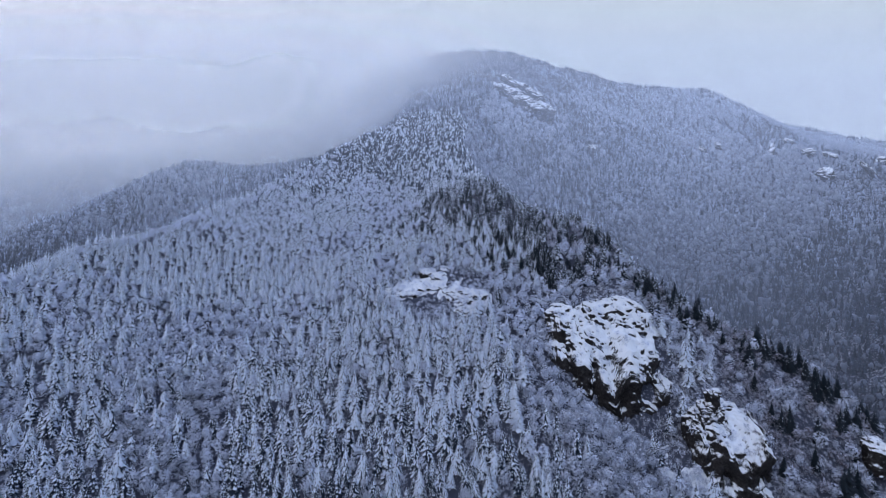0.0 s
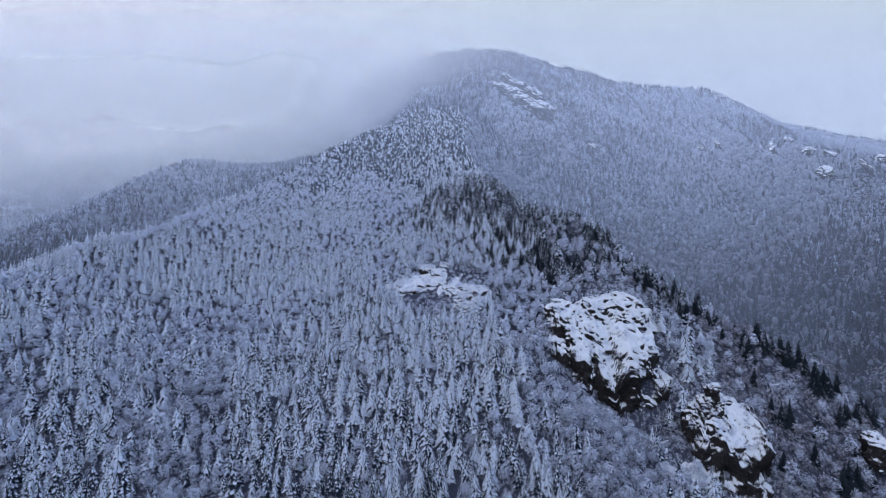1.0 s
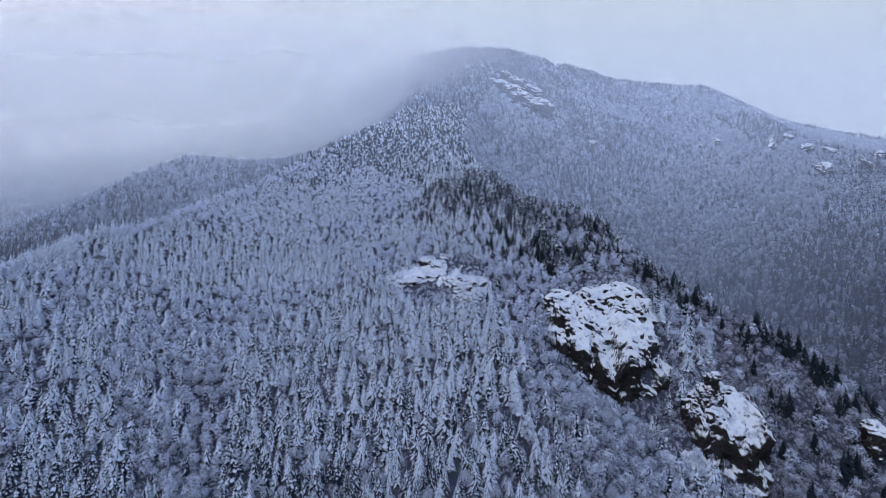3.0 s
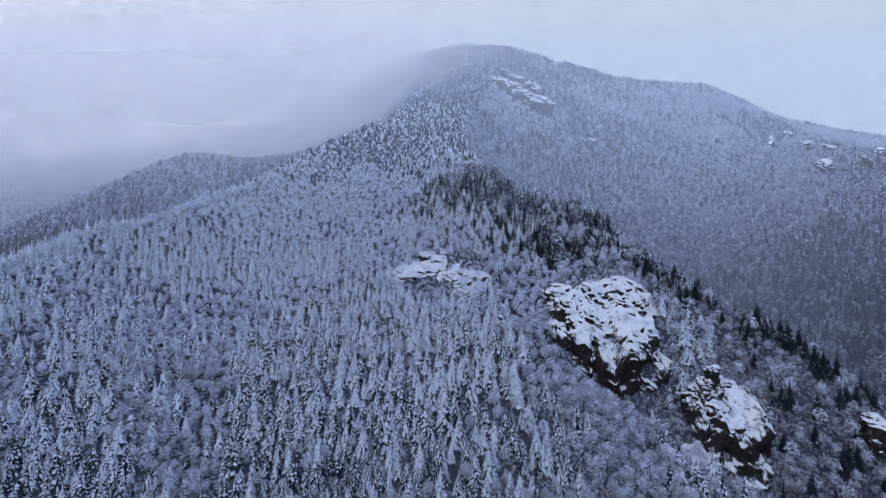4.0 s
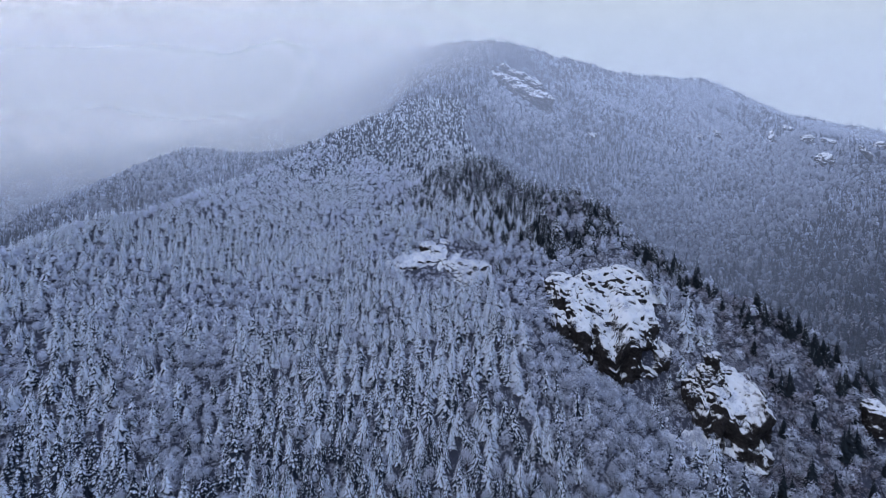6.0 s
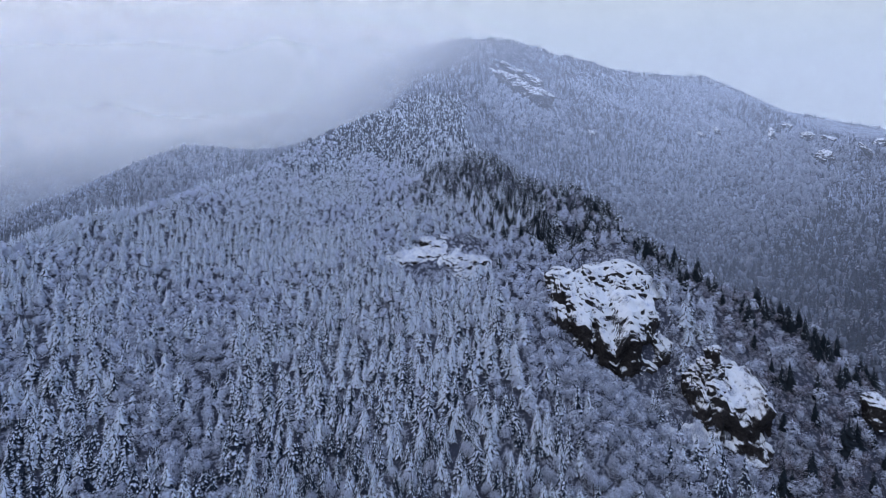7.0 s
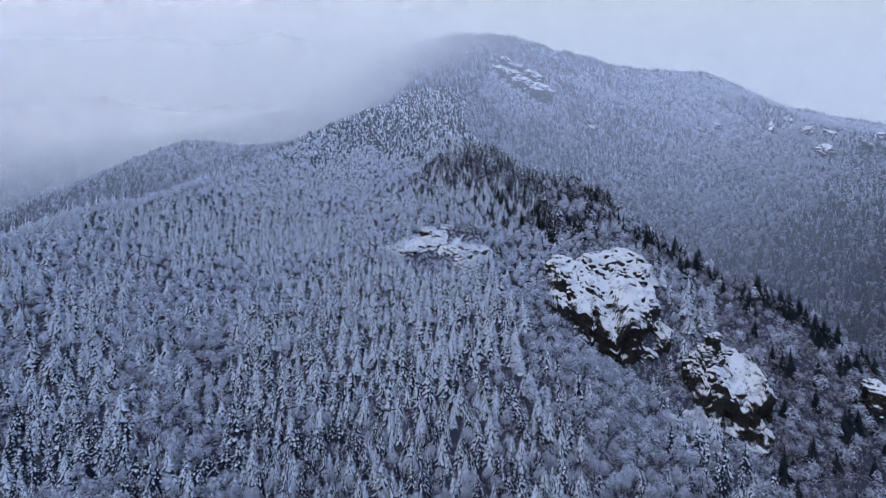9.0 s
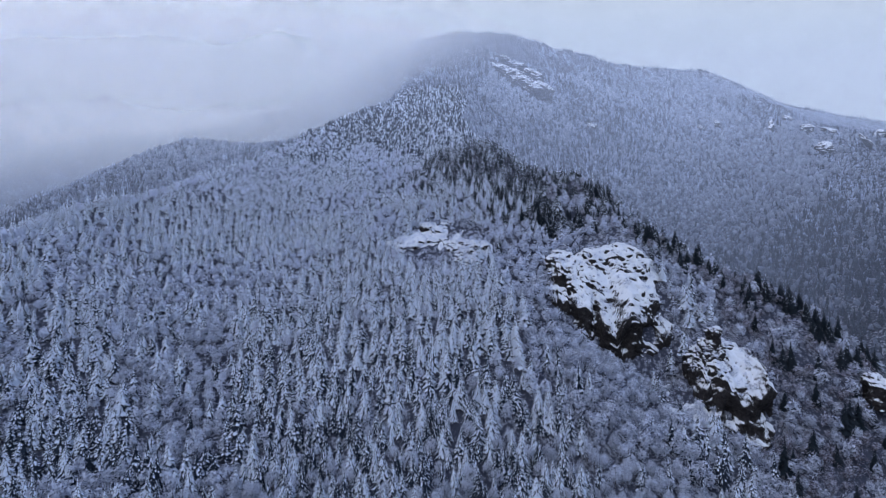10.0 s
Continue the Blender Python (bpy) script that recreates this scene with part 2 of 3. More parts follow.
def spaced(stops):
    """Coordinates with a step that changes from stretch to stretch: (from, to, step) each."""
    return np.concatenate([np.arange(a, b, s) for a, b, s in stops] + [np.array([stops[-1][1]])])


def mesh_object(name, verts, faces, mat, parent=None, smooth=False, reach=None):
    me = bpy.data.meshes.new(name)
    verts, faces = np.asarray(verts, np.float32), np.asarray(faces, np.int32)
    k = faces.shape[1]
    me.vertices.add(len(verts))
    me.vertices.foreach_set("co", verts.ravel())
    me.loops.add(faces.size)
    me.loops.foreach_set("vertex_index", faces.ravel())
    me.polygons.add(len(faces))
    me.polygons.foreach_set("loop_start", np.arange(0, faces.size, k, dtype=np.int32))
    if smooth:
        me.polygons.foreach_set("use_smooth", np.ones(len(faces), bool))
    if reach is not None:
        me.attributes.new("reach", "FLOAT", "POINT").data.foreach_set("value", np.asarray(reach, np.float32))
    me.materials.append(mat)
    me.update(calc_edges=True)
    ob = new(name, me)
    if parent:
        ob.parent = parent
    return ob


gx = spaced([(-4600, -1600, 120), (-1600, -700, 22), (-700, 420, 7), (420, 1300, 12), (1300, 2200, 40), (2200, 4600, 120)])
gy = spaced([(-2600, 200, 120), (200, 380, 18), (380, 900, 7), (900, 1900, 12), (1900, 2600, 60), (2600, 4200, 120)])
gX, gY = np.meshgrid(gx, gy)
gZ = land(gX, gY)
nx = len(gx)
quad = np.arange(len(gy) - 1)[:, None] * nx + np.arange(nx - 1)[None]
ground_faces = np.stack([quad, quad + 1, quad + nx + 1, quad + nx], -1).reshape(-1, 4)
ground = mesh_object("ground", np.stack([gX, gY, gZ], -1).reshape(-1, 3), ground_faces, MAT_GROUND, smooth=True)
tagged(ground, "steep snow-covered mountain land with forest floor litter", "ground", kind="structure")


# ---------------------------------------------------------------- rock outcrops
ROCK_TREES = []


def bulge(p, size, seed, strata):
    """How far the stone stands out at p, in parts of its size: lumps, cracks and stepped ledges."""
    q = Vector(p) / size + Vector((seed * 7.3, seed * 3.1, seed * 1.7))
    a = noise.fractal(q * 1.4, 1.0, 2.0, 4)
    r = noise.ridged_multi_fractal(q * 2.2, 0.85, 2.2, 5, 1.0, 2.0) - 1.0
    layer = (p[2] * 0.88 + p[0] * 0.34 + 0.16 * size * a) / strata
    c = noise.fractal(Vector((p[0] * 0.11 + seed, p[1] * 0.11, layer * strata * 0.34)), 0.75, 2.1, 4)
    k = math.floor(layer)
    step = layer - k
    tread = 0.35 + 0.65 * abs(math.sin(k * 12.9898 + seed))
    broken = max(0.0, noise.noise(q * 3.1 + Vector((9, 4, 1))) + 0.15)
    ledge = (1 - step) ** 1.6 * tread * broken
    return 0.17 * a + 0.085 * r + 1.7 / size * c + 0.75 * strata / size * ledge


def rock_shape(centre, radii, seed, strata=7.0, lean=0.0, dip=0.0, power=0.92, parts=64, rugged=1.0):
    """A squarish boulder to be sunk into the slope, broken by ledges and cracks."""
    rx, ry, rz = radii
    nu, nv = parts * 2, parts
    at = pose(centre[0], centre[1], centre[2] + EYE, 0, dip, 0)
    verts = []
    for j in range(nv + 1):
        ph = math.pi * (j / nv - 0.5)
        for i in range(nu):
            th = 2 * math.pi * i / nu
            c, s = math.cos(ph), math.sin(ph)
            d = Vector((math.copysign(abs(c * math.cos(th)) ** power, math.cos(th)), math.copysign(abs(c * math.sin(th)) ** power, math.sin(th)), math.copysign(abs(s) ** power, s)))
            p = Vector((d.x * rx, d.y * ry, d.z * rz))
            p *= 1 + bulge(p, max(radii), seed, strata) * rugged
            p.y += lean * p.z
            verts.append(at @ p)
    faces = [(j * nu + i, j * nu + (i + 1) % nu, (j + 1) * nu + (i + 1) % nu, (j + 1) * nu + i) for j in range(nv) for i in range(nu)]
    return np.array(verts), np.array(faces)


def cliff_shape(centre, radii, foot, rim, top, tilt, back, seed, strata, dents=(), parts=80, rugged=0.7):
    """A cliff: a steep wall from foot to rim, and above it a shoulder that leans back to the top. Heights from the first eye.
    tilt: how the rim falls towards +x; dents: caves and clefts in the wall (x, height, half width, half height, depth)."""
    rx, ry = radii
    nu, nv = parts * 2, parts
    wall = int(0.42 * nv)
    size = max(rx, top - foot) * 0.36
    verts = []
    for j in range(nv + 1):
        for i in range(nu):
            th = 2 * math.pi * i / nu
            c, s = math.cos(th), math.sin(th)
            dx, dy = math.copysign(abs(c) ** 0.75, c), math.copysign(abs(s) ** 0.75, s)
            edge = rim - tilt * dx * rx + 0.15 * (top - foot) * noise.fractal(Vector((2.1 * dx + seed, 2.1 * dy, 0.3 * seed)), 0.8, 2.0, 3)
            if j <= wall:
                k = j / wall
                z, q, fx = foot + k * (edge - foot), 0.0, 1.04 - 0.04 * k
                fy = fx
            else:
                q = math.sin(0.5 * math.pi * (j - wall) / (nv - wall))
                z, fx, fy = edge + q * (top - edge), max(0.0, 1 - q**3.5) ** 0.5, max(0.0, 1 - q**1.4) ** 0.8
            p = Vector((dx * rx * fx, dy * ry * fy + back * q, z))
            out = Vector((dx * (1 - 0.4 * q), dy * (1 - 0.3 * q), 0.08 + 0.75 * q)).normalized()
            joint = noise.ridged_multi_fractal(Vector((p.x * 0.16 + seed, p.y * 0.16, z * 0.035)), 0.9, 2.1, 4, 1.0, 2.0) - 1.0
            p += out * (bulge(p, size, seed, strata) * size * rugged + (0.055 * size * joint if q == 0 else 0.018 * size * joint))
            for hx, hz, wx, wz, depth in dents:
                if dy < 0:
                    p.y += depth * math.exp(-(((p.x + centre[0] - hx) / wx) ** 2 + ((p.z - hz) / wz) ** 2) ** 1.5)
            verts.append((centre[0] + p.x, centre[1] + p.y, p.z + EYE))
    faces = [(j * nu + i, j * nu + (i + 1) % nu, (j + 1) * nu + (i + 1) % nu, (j + 1) * nu + i) for j in range(nv) for i in range(nu)]
    return np.array(verts), np.array(faces)


ROCKS = [
    # centre, radii, seed, label, strata, cells, snow line, then the cliff: foot, rim, top (from the first eye), tilt, back, dents
    ("cliff_outcrop", (150, 509), (46, 27), 1, "large dark cliff outcrop capped with thick snow", 4.2, 150, 0.53, (-165, -110, -44, 0.27, 27, ((170, -119, 6, 7, 11), (126, -110, 3.5, 19, 9), (113, -126, 4, 9, 4), (148, -126, 3, 10, 5)))),
    ("cliff_outcrop", (106, 519), (14, 13), 2, "broken snowy ledges beside the large cliff", 3.5, 84, 0.66, (-118, -74, -50, -0.1, 13, ((96, -86, 3, 4, 4),))),
    ("cliff_outcrop", (101, 503), (11, 10), 12, "low broken ledges at the foot of the large cliff", 3.0, 60, 0.66, (-130, -95, -78, 0.1, 9, ())),
    ("rock_pillar", (206, 461), (16, 15), 3, "layered dark rock pillar with snow on its steps", 3.6, 84, 0.80, (-185, -142, -124, -0.1, 6, ((196, -150, 3, 5, 4), (206, -146, 2.5, 8, 3)))),
    ("rock_pillar", (209, 462), (9.5, 9), 13, "rough rock step below the narrow tower", 3.0, 60, 0.80, (-150, -130, -118, 0, 2, ())),
    ("rock_pillar", (210.5, 461.5), (5.2, 5), 4, "narrow stacked rock tower topped with snow", 2.6, 60, 0.86, (-140, -114, -110, 0, 1, ((207, -119, 4, 1.2, 2.2),))),
    ("cliff_outcrop", (222, 452), (27, 22), 5, "dark cliff with a smooth snow apron beside it", 4.0, 110, 0.62, (-215, -158, -124, 0.22, 26, ((212, -170, 6, 8, 6), (235, -172, 6, 7, 5), (200, -160, 3, 12, 4)))),
    ("rock_outcrop", (182, 455), (17, 11), 6, "low snowy rock ledges among frosted brush", 3.0, 56, 0.60, (-192, -173, -158, 0.05, 14, ((180, -176, 5, 2, 3),))),
    ("rock_outcrop", (333, 452), (8, 8), 24, "dark rock half hidden by brown trees", 3.0, 50, 0.82, (-172, -155, -146, 0, 8, ())),
]
# the open ledges in the forest: low broken steps, each a snowy tread above a dark riser
ledge_rng = random.Random(8)
for lx, ly, wide, rise in ((-46, 586, 10, 1.5), (-32, 582, 12, 2), (-18, 588, 12, 3), (-24, 598, 9, 3), (-12, 606, 8, 4), (-3, 598, 8, 2), (-3, 584, 11, 3), (8, 578, 8, 2.5),
                           (10, 567, 9, 4.5), (22, 571, 9, 4), (34, 565, 10, 5), (46, 561, 8, 3), (24, 560, 7, 5), (14, 555, 6, 4), (22, 549, 6, 5), (3, 608, 6, 2)):
    lz = float(land(lx, ly)) - EYE
    k = len(ROCKS)
    lx, ly = lx + ledge_rng.uniform(-3, 3), ly + ledge_rng.uniform(-2, 2)
    ROCKS.append(("rock_outcrop", (lx, ly + 3), (wide, 4 + 2 * ledge_rng.random()), 30 + k, "low dark rock step edged and topped with snow", 1.5, 48, 0.56 + 0.04 * rise, (lz - 7, lz + rise - 2.5, lz + rise + 3.0, 0.2 * (ledge_rng.random() - 0.5), 9, ())))


def snow_blanket(verts, faces, rows, line, seed):
    """The snow that lies on a rock: a sheet with a wandering rim, from which it swells."""
    v = np.asarray(verts)
    n = np.zeros_like(v)
    d1, d2 = v[faces[:, 2]] - v[faces[:, 0]], v[faces[:, 3]] - v[faces[:, 1]]
    for k in range(4):
        np.add.at(n, faces[:, k], np.cross(d1, d2))
    n /= np.linalg.norm(n, axis=1)[:, None] + 1e-9
    # the lie of the slope at large decides, and each ledge or overhang a little
    broad = n[:, 2].reshape(rows, -1)
    for _ in range(rows // 3):
        padded = np.vstack([broad[:1], broad, broad[-1:]])
        broad = (broad + padded[:-2] + padded[2:] + np.roll(broad, 1, 1) + np.roll(broad, -1, 1)) / 5
    s = 0.75 * broad.ravel() + 0.55 * n[:, 2] - line + 0.34 * fbm(v[:, 0] + 0.5 * v[:, 2], v[:, 2] * 1.8 + v[:, 1], 3.0, seed, 4)
    # the wind drove it against the faces towards +x
    s = s + 0.20 * n[:, 0] + 0.10 * np.clip((v[:, 0] - v[:, 0].mean()) / (np.ptp(v[:, 0]) / 2 + 1e-6), -1, 1)
    lifted = v + n * np.clip(s * 2.2, 0.03, 0.8)[:, None]
    out, tris, cuts, kept = [], [], {}, {}

    def corner(i):
        if i not in kept:
            kept[i] = len(out)
            out.append(lifted[i])
        return kept[i]

    def cut(i, j):
        key = (min(i, j), max(i, j))
        if key not in cuts:
            q = s[i] / (s[i] - s[j])
            cuts[key] = len(out)
            out.append(v[i] + q * (v[j] - v[i]) + 0.03 * n[i])
        return cuts[key]

    lies = (s[faces] > 0).any(axis=1)
    for f in faces[lies].tolist():
        for tri in ((f[0], f[1], f[2]), (f[0], f[2], f[3])):
            ring = []
            for a, b in zip(tri, tri[1:] + tri[:1]):
                if s[a] > 0:
                    ring.append(corner(a))
                if (s[a] > 0) != (s[b] > 0):
                    ring.append(cut(a, b))
            tris += [(ring[0], ring[k], ring[k + 1]) for k in range(1, len(ring) - 1)]
    return np.array(out), np.array(tris)


for rname, rc, rr, rs, rlabel, rst, cells, line, (foot, rim, top, tilt, back, dents) in ROCKS:
    rv, rf = cliff_shape(rc, rr, foot, rim, top, tilt, back, rs, rst, dents, cells, 1.2 if cells == 48 else 0.75)
    ROCK_TREES.append(BVHTree.FromPolygons(rv.tolist(), rf.tolist()))
    root = tagged(new(rname), rlabel, "rock", "rock outcrops")
    mesh_object("rock_face", rv, rf, MAT_ROCK, root)
    tagged(mesh_object("snow_cap", *snow_blanket(rv, rf, cells + 1, line, rs * 13), MAT_SNOW, root, smooth=True), "soft white snow lying on the ledges", kind="stuff")


def snow_field(cx, cy, wx, wy, seed):
    """Open snow that lies on the slope, thinning out to a ragged rim."""
    u, v = np.arange(cx - 1.3 * wx, cx + 1.3 * wx, 1.2), np.arange(cy - 1.3 * wy, cy + 1.3 * wy, 1.2)
    X, Y = np.meshgrid(u, v)
    depth = 1 - np.hypot((X - cx) / wx, (Y - cy) / wy) + 0.55 * fbm(X, Y, 14, seed)
    Z = land(X, Y) - 0.5 + 2.2 * np.clip(depth, -0.2, 0.7) + 0.35 * fbm(X, Y, 5, seed + 9, 3)
    cell = np.arange(len(v) - 1)[:, None] * len(u) + np.arange(len(u) - 1)[None]
    quads = np.stack([cell, cell + 1, cell + len(u) + 1, cell + len(u)], -1).reshape(-1, 4)
    quads = quads[(depth.ravel()[quads] > 0).any(axis=1)]
    used_corners, order = np.unique(quads, return_inverse=True)
    ob = mesh_object("snow_field", np.stack([X, Y, Z], -1).reshape(-1, 3)[used_corners], order.reshape(-1, 4), MAT_SNOW, smooth=True)
    return tagged(ob, "open white snow lying on the steep slope", "snow", kind="stuff")


snow_field(-16, 590, 34, 17, 3)
snow_field(26, 566, 24, 14, 4)
snow_field(186, 440, 19, 12, 6)
snow_field(140, 532, 30, 8, 7)


def joined(pieces):
    v, f, n = [], [], 0
    for pv, pf in pieces:
        v.append(pv)
        f.append(pf + n)
        n += len(pv)
    return np.concatenate(v), np.concatenate(f)


FAR_ROCKS = [
    # centre, radii, seed, degrees by which the long side dips
    ((665, 1518, 262), (10, 8, 6), 14, 0), ((703, 1505, 267), (8, 8, 10), 15, -20), ((800, 1432, 244), (9, 9, 18), 16, 28), ((861, 1468, 273), (14, 9, 6), 17, 5),
    ((856, 1378, 231), (18, 10, 9), 18, 0), ((884, 1345, 218), (23, 10, 7), 19, 12), ((819, 1258, 163), (20, 10, 11), 20, -15),
    ((872, 1198, 160), (32, 9, 8), 21, 47), ((925, 1241, 188), (15, 9, 8), 23, -20), ((376, 1473, 257), (13, 9, 8), 22, 15),
]
for rc, rr, rs, rdip in FAR_ROCKS:
    rv, rf = rock_shape((rc[0], rc[1], rc[2] - 4), (0.8 * rr[0], 0.7 * rr[1], rr[2]), rs, 4.0, 0.6, rdip, parts=36, rugged=2.4)
    tagged(mesh_object("far_cliff", rv, rf, MAT_CRAG), "small distant crag with snow above the frosted forest", "rock", "distant crags")

# the long cliff below the summit: crags in two rows that dip together
crags = []
for k in range(8):
    q = k / 7
    crags.append(((98 + 168 * q, 1664 - 104 * q, 476 - 112 * q + 5 * math.sin(5 * k)), (24 + 8 * q, 18, 15 + 11 * q), 40 + k))
for k in range(5):
    q = k / 4
    crags.append(((178 + 80 * q, 1646 - 60 * q, 474 - 68 * q + 4 * math.sin(4 * k)), (18, 14, 11 + 4 * q), 60 + k))
rv, rf = joined([rock_shape(c, r, k, 8.0, 0.35, 30, parts=30, rugged=1.5) for c, r, k in crags])
tagged(mesh_object("summit_cliff", rv, rf, MAT_FAR_ROCK), "long grey cliff band streaked with snow below the summit", "rock")


# ---------------------------------------------------------------- trees
def spruce_crown(rng, count, high=18.8, wide=5.5, wing_size=1.0):
    """Branches that droop in a spiral round a trunk, longest below. Each is a narrow folded spray of needles."""
    v, f, snow = [], [], []
    for k in range(count):
        q = (k + 0.8 * rng.random()) / count
        t = 0.06 + 0.91 * (1 - (1 - q) ** 0.60)
        z = high * t
        reach = wide * (1 - t) ** 0.95 + 0.25
        a = k * 2.4 + 0.9 * (rng.random() - 0.5)
        long = reach * (0.66 + 0.5 * rng.random())
        wing = wing_size * (0.13 + 0.12 * long) * (0.7 + 0.6 * rng.random())
        droop = long * (0.24 + 0.34 * rng.random()) + 0.25
        sway = 0.35 * wing * (rng.random() - 0.5)
        c, s = math.cos(a), math.sin(a)
        b = len(v)
        for along, side, up in ((0.05, 0, 0.6 * droop), (0.62 * long, wing, -0.48 * droop - 0.45 * wing), (0.62 * long, -wing, -0.48 * droop - 0.45 * wing), (long, sway, -droop)):
            v.append((c * along - s * side, s * along + c * side, z + up))
        # less snow on lower branches paints the shade low in the crown
        snow += [w + 0.55 * (t - 0.42) for w in (0.15, 0.52, 0.52, 1.05)]
        f += [(b, b + 3, b + 1), (b, b + 2, b + 3)]
    b = len(v)
    for a in (0.3, 2.4, 4.5):
        v.append((0.22 * math.cos(a), 0.22 * math.sin(a), 0.90 * high))
    v.append((0, 0, 1.05 * high))
    f += [(b, b + 1, b + 3), (b + 1, b + 2, b + 3), (b + 2, b, b + 3)]
    return np.array(v), np.array(f), np.array(snow + [1.0] * 4)


def tier_spruce(rng, tiers, sides, load=0.0, high=19.0, wide=4.6):
    """A spruce far up the slope: ragged skirts of branches one above the other."""
    v, f, snow = [], [], []
    for k in range(tiers):
        low, tip = 0.05 + 0.82 * k / tiers, 0.05 + 0.82 * (k + 1) / tiers + 0.16
        b = len(v)
        v.append((0.3 * (rng.random() - 0.5), 0.3 * (rng.random() - 0.5), high * min(tip, 1.0)))
        snow.append(load)
        turn = 6.283 * rng.random()
        for i in range(sides):
            a = turn + 6.283 * (i + 0.5 * rng.random()) / sides
            r = (wide * (1 - low) ** 0.9 + 0.2) * (0.6 + 0.6 * rng.random())
            v.append((r * math.cos(a), r * math.sin(a), high * low - 0.9 * rng.random()))
            snow.append(load - 0.05 + 0.7 * rng.random())
        f += [(b, b + 1 + i, b + 1 + (i + 1) % sides) for i in range(sides)]
    return np.array(v), np.array(f), np.array(snow)


def twig_crown(rng, shards, long, thick, high=15.5, wide=5.8, fray=0.35):
    """A bare rounded crown: several lobes of fine twigs. Most sprays lie along the crown's surface, the rest (fray) stick out of it."""
    lobes = []
    for k in range(4):
        a, r = k * 1.57 + rng.random(), wide * (0.2 + 0.2 * rng.random())
        lobes.append((r * math.cos(a), r * math.sin(a), high * (0.42 + 0.16 * rng.random()), wide * (0.50 + 0.16 * rng.random())))
    lobes[0] = (0, 0, high * 0.66, wide * 0.58)
    v, f = [], []
    for k in range(shards):
        lx, ly, lz, lr = lobes[k % 4]
        d = rng.normal(size=3)
        d[2] += 0.35
        d /= np.linalg.norm(d)
        r = lr * (0.72 + 0.34 * rng.random())
        p = np.array((lx, ly, lz)) + d * r * np.array((1, 1, 1.2))
        if rng.random() < fray:
            w = d + 0.5 * rng.normal(size=3) + np.array((0, 0, 0.4))
            side = np.cross(w, rng.normal(size=3))
            size = thick * 0.7
        else:
            w = np.cross(d, rng.normal(size=3)) + 0.35 * rng.normal(size=3) + np.array((0, 0, 0.25))
            side = np.cross(w, d)
            size = thick
        w *= long * (0.6 + 0.8 * rng.random()) / (np.linalg.norm(w) + 1e-6)
        side *= size * (0.6 + 0.8 * rng.random()) / (np.linalg.norm(side) + 1e-6)
        b = len(v)
        v += [p - side - 0.5 * w, p + side - 0.5 * w, p + 0.5 * w]
        f.append((b, b + 1, b + 2))
    return np.array(v), np.array(f)


def puff_crown(rng, lobes=4, high=15.5, wide=5.2):
    """A far frosted crown: a few ragged clumps of twigs, open below."""
    g = (1 + 5**0.5) / 2
    base = np.array([(-1, g, 0), (1, g, 0), (-1, -g, 0), (1, -g, 0), (0, -1, g), (0, 1, g), (0, -1, -g), (0, 1, -g), (g, 0, -1), (g, 0, 1), (-g, 0, -1), (-g, 0, 1)]) / 1.902
    tris = [(0, 11, 5), (0, 5, 1), (0, 1, 7), (0, 10, 11), (1, 5, 9), (5, 11, 4), (11, 10, 2), (7, 1, 8), (3, 9, 4), (3, 4, 2), (3, 8, 9), (4, 9, 5), (2, 4, 11), (9, 8, 1)]
    out = []
    for k in range(lobes):
        a, r = k * 6.28 / lobes + rng.random(), wide * (0.25 + 0.3 * rng.random()) * (k > 0)
        size = wide * (0.50 + 0.20 * rng.random())
        v = base @ np.array(Euler((0.5 * rng.random(), 0.5 * rng.random(), 6 * rng.random())).to_matrix()).T
        v = v * (0.5 + 0.85 * rng.random(12))[:, None] * np.array((size, size, size * 1.9))
        v = v + np.array((r * math.cos(a), r * math.sin(a), high * (0.62 - 0.16 * (k > 0) - 0.22 * rng.random())))
        out.append((v, np.array(tris)))
    out.append(twig_crown(rng, 14, 3.2, 0.8, high * 0.95, wide, 0.45))
    return joined(out)


def pole(points, sides=5):
    """A tapered stem through (x, y, z, radius) points."""
    v, f = [], []
    for x, y, z, r in points:
        v += [(x + r * math.cos(6.283 * i / sides), y + r * math.sin(6.283 * i / sides), z) for i in range(sides)]
    for k in range(len(points) - 1):
        for i in range(sides):
            a, b = k * sides + i, k * sides + (i + 1) % sides
            f += [(a, b, b + sides), (a, b + sides, a + sides)]
    return np.array(v), np.array(f)


def limbs(rng, high=15.0, wide=5.0):
    """Trunk and limbs of a broadleaf tree, each apart."""
    out = [pole([(0, 0, -1.5, 0.28), (0.1, 0, high * 0.3, 0.2), (0.2, 0.1, high * 0.75, 0.05)])]
    for k in range(5):
        a, z = 6.28 * k / 5 + rng.random(), high * (0.2 + 0.06 * k)
        r = wide * (0.5 + 0.4 * rng.random())
        out.append(pole([(0.05, 0, z, 0.12), (0.5 * r * math.cos(a), 0.5 * r * math.sin(a), z + 0.14 * high, 0.07), (r * math.cos(a), r * math.sin(a), z + 0.34 * high, 0.02)], 3))
    return out


def standing(x, y):
    """The height on which a plant stands: the ground, or a rock's top."""
    z = land(x, y)
    for k, (_, c, r, *_) in enumerate(ROCKS):
        for i in np.nonzero((np.abs(x - c[0]) < 1.5 * r[0]) & (np.abs(y - c[1]) < 2.0 * r[1] + 14))[0]:
            hit = ROCK_TREES[k].ray_cast(Vector((x[i], y[i], 600.0)), Vector((0, 0, -1)))[0]
            if hit is not None and hit.z > z[i]:
                z[i] = hit.z
    return z


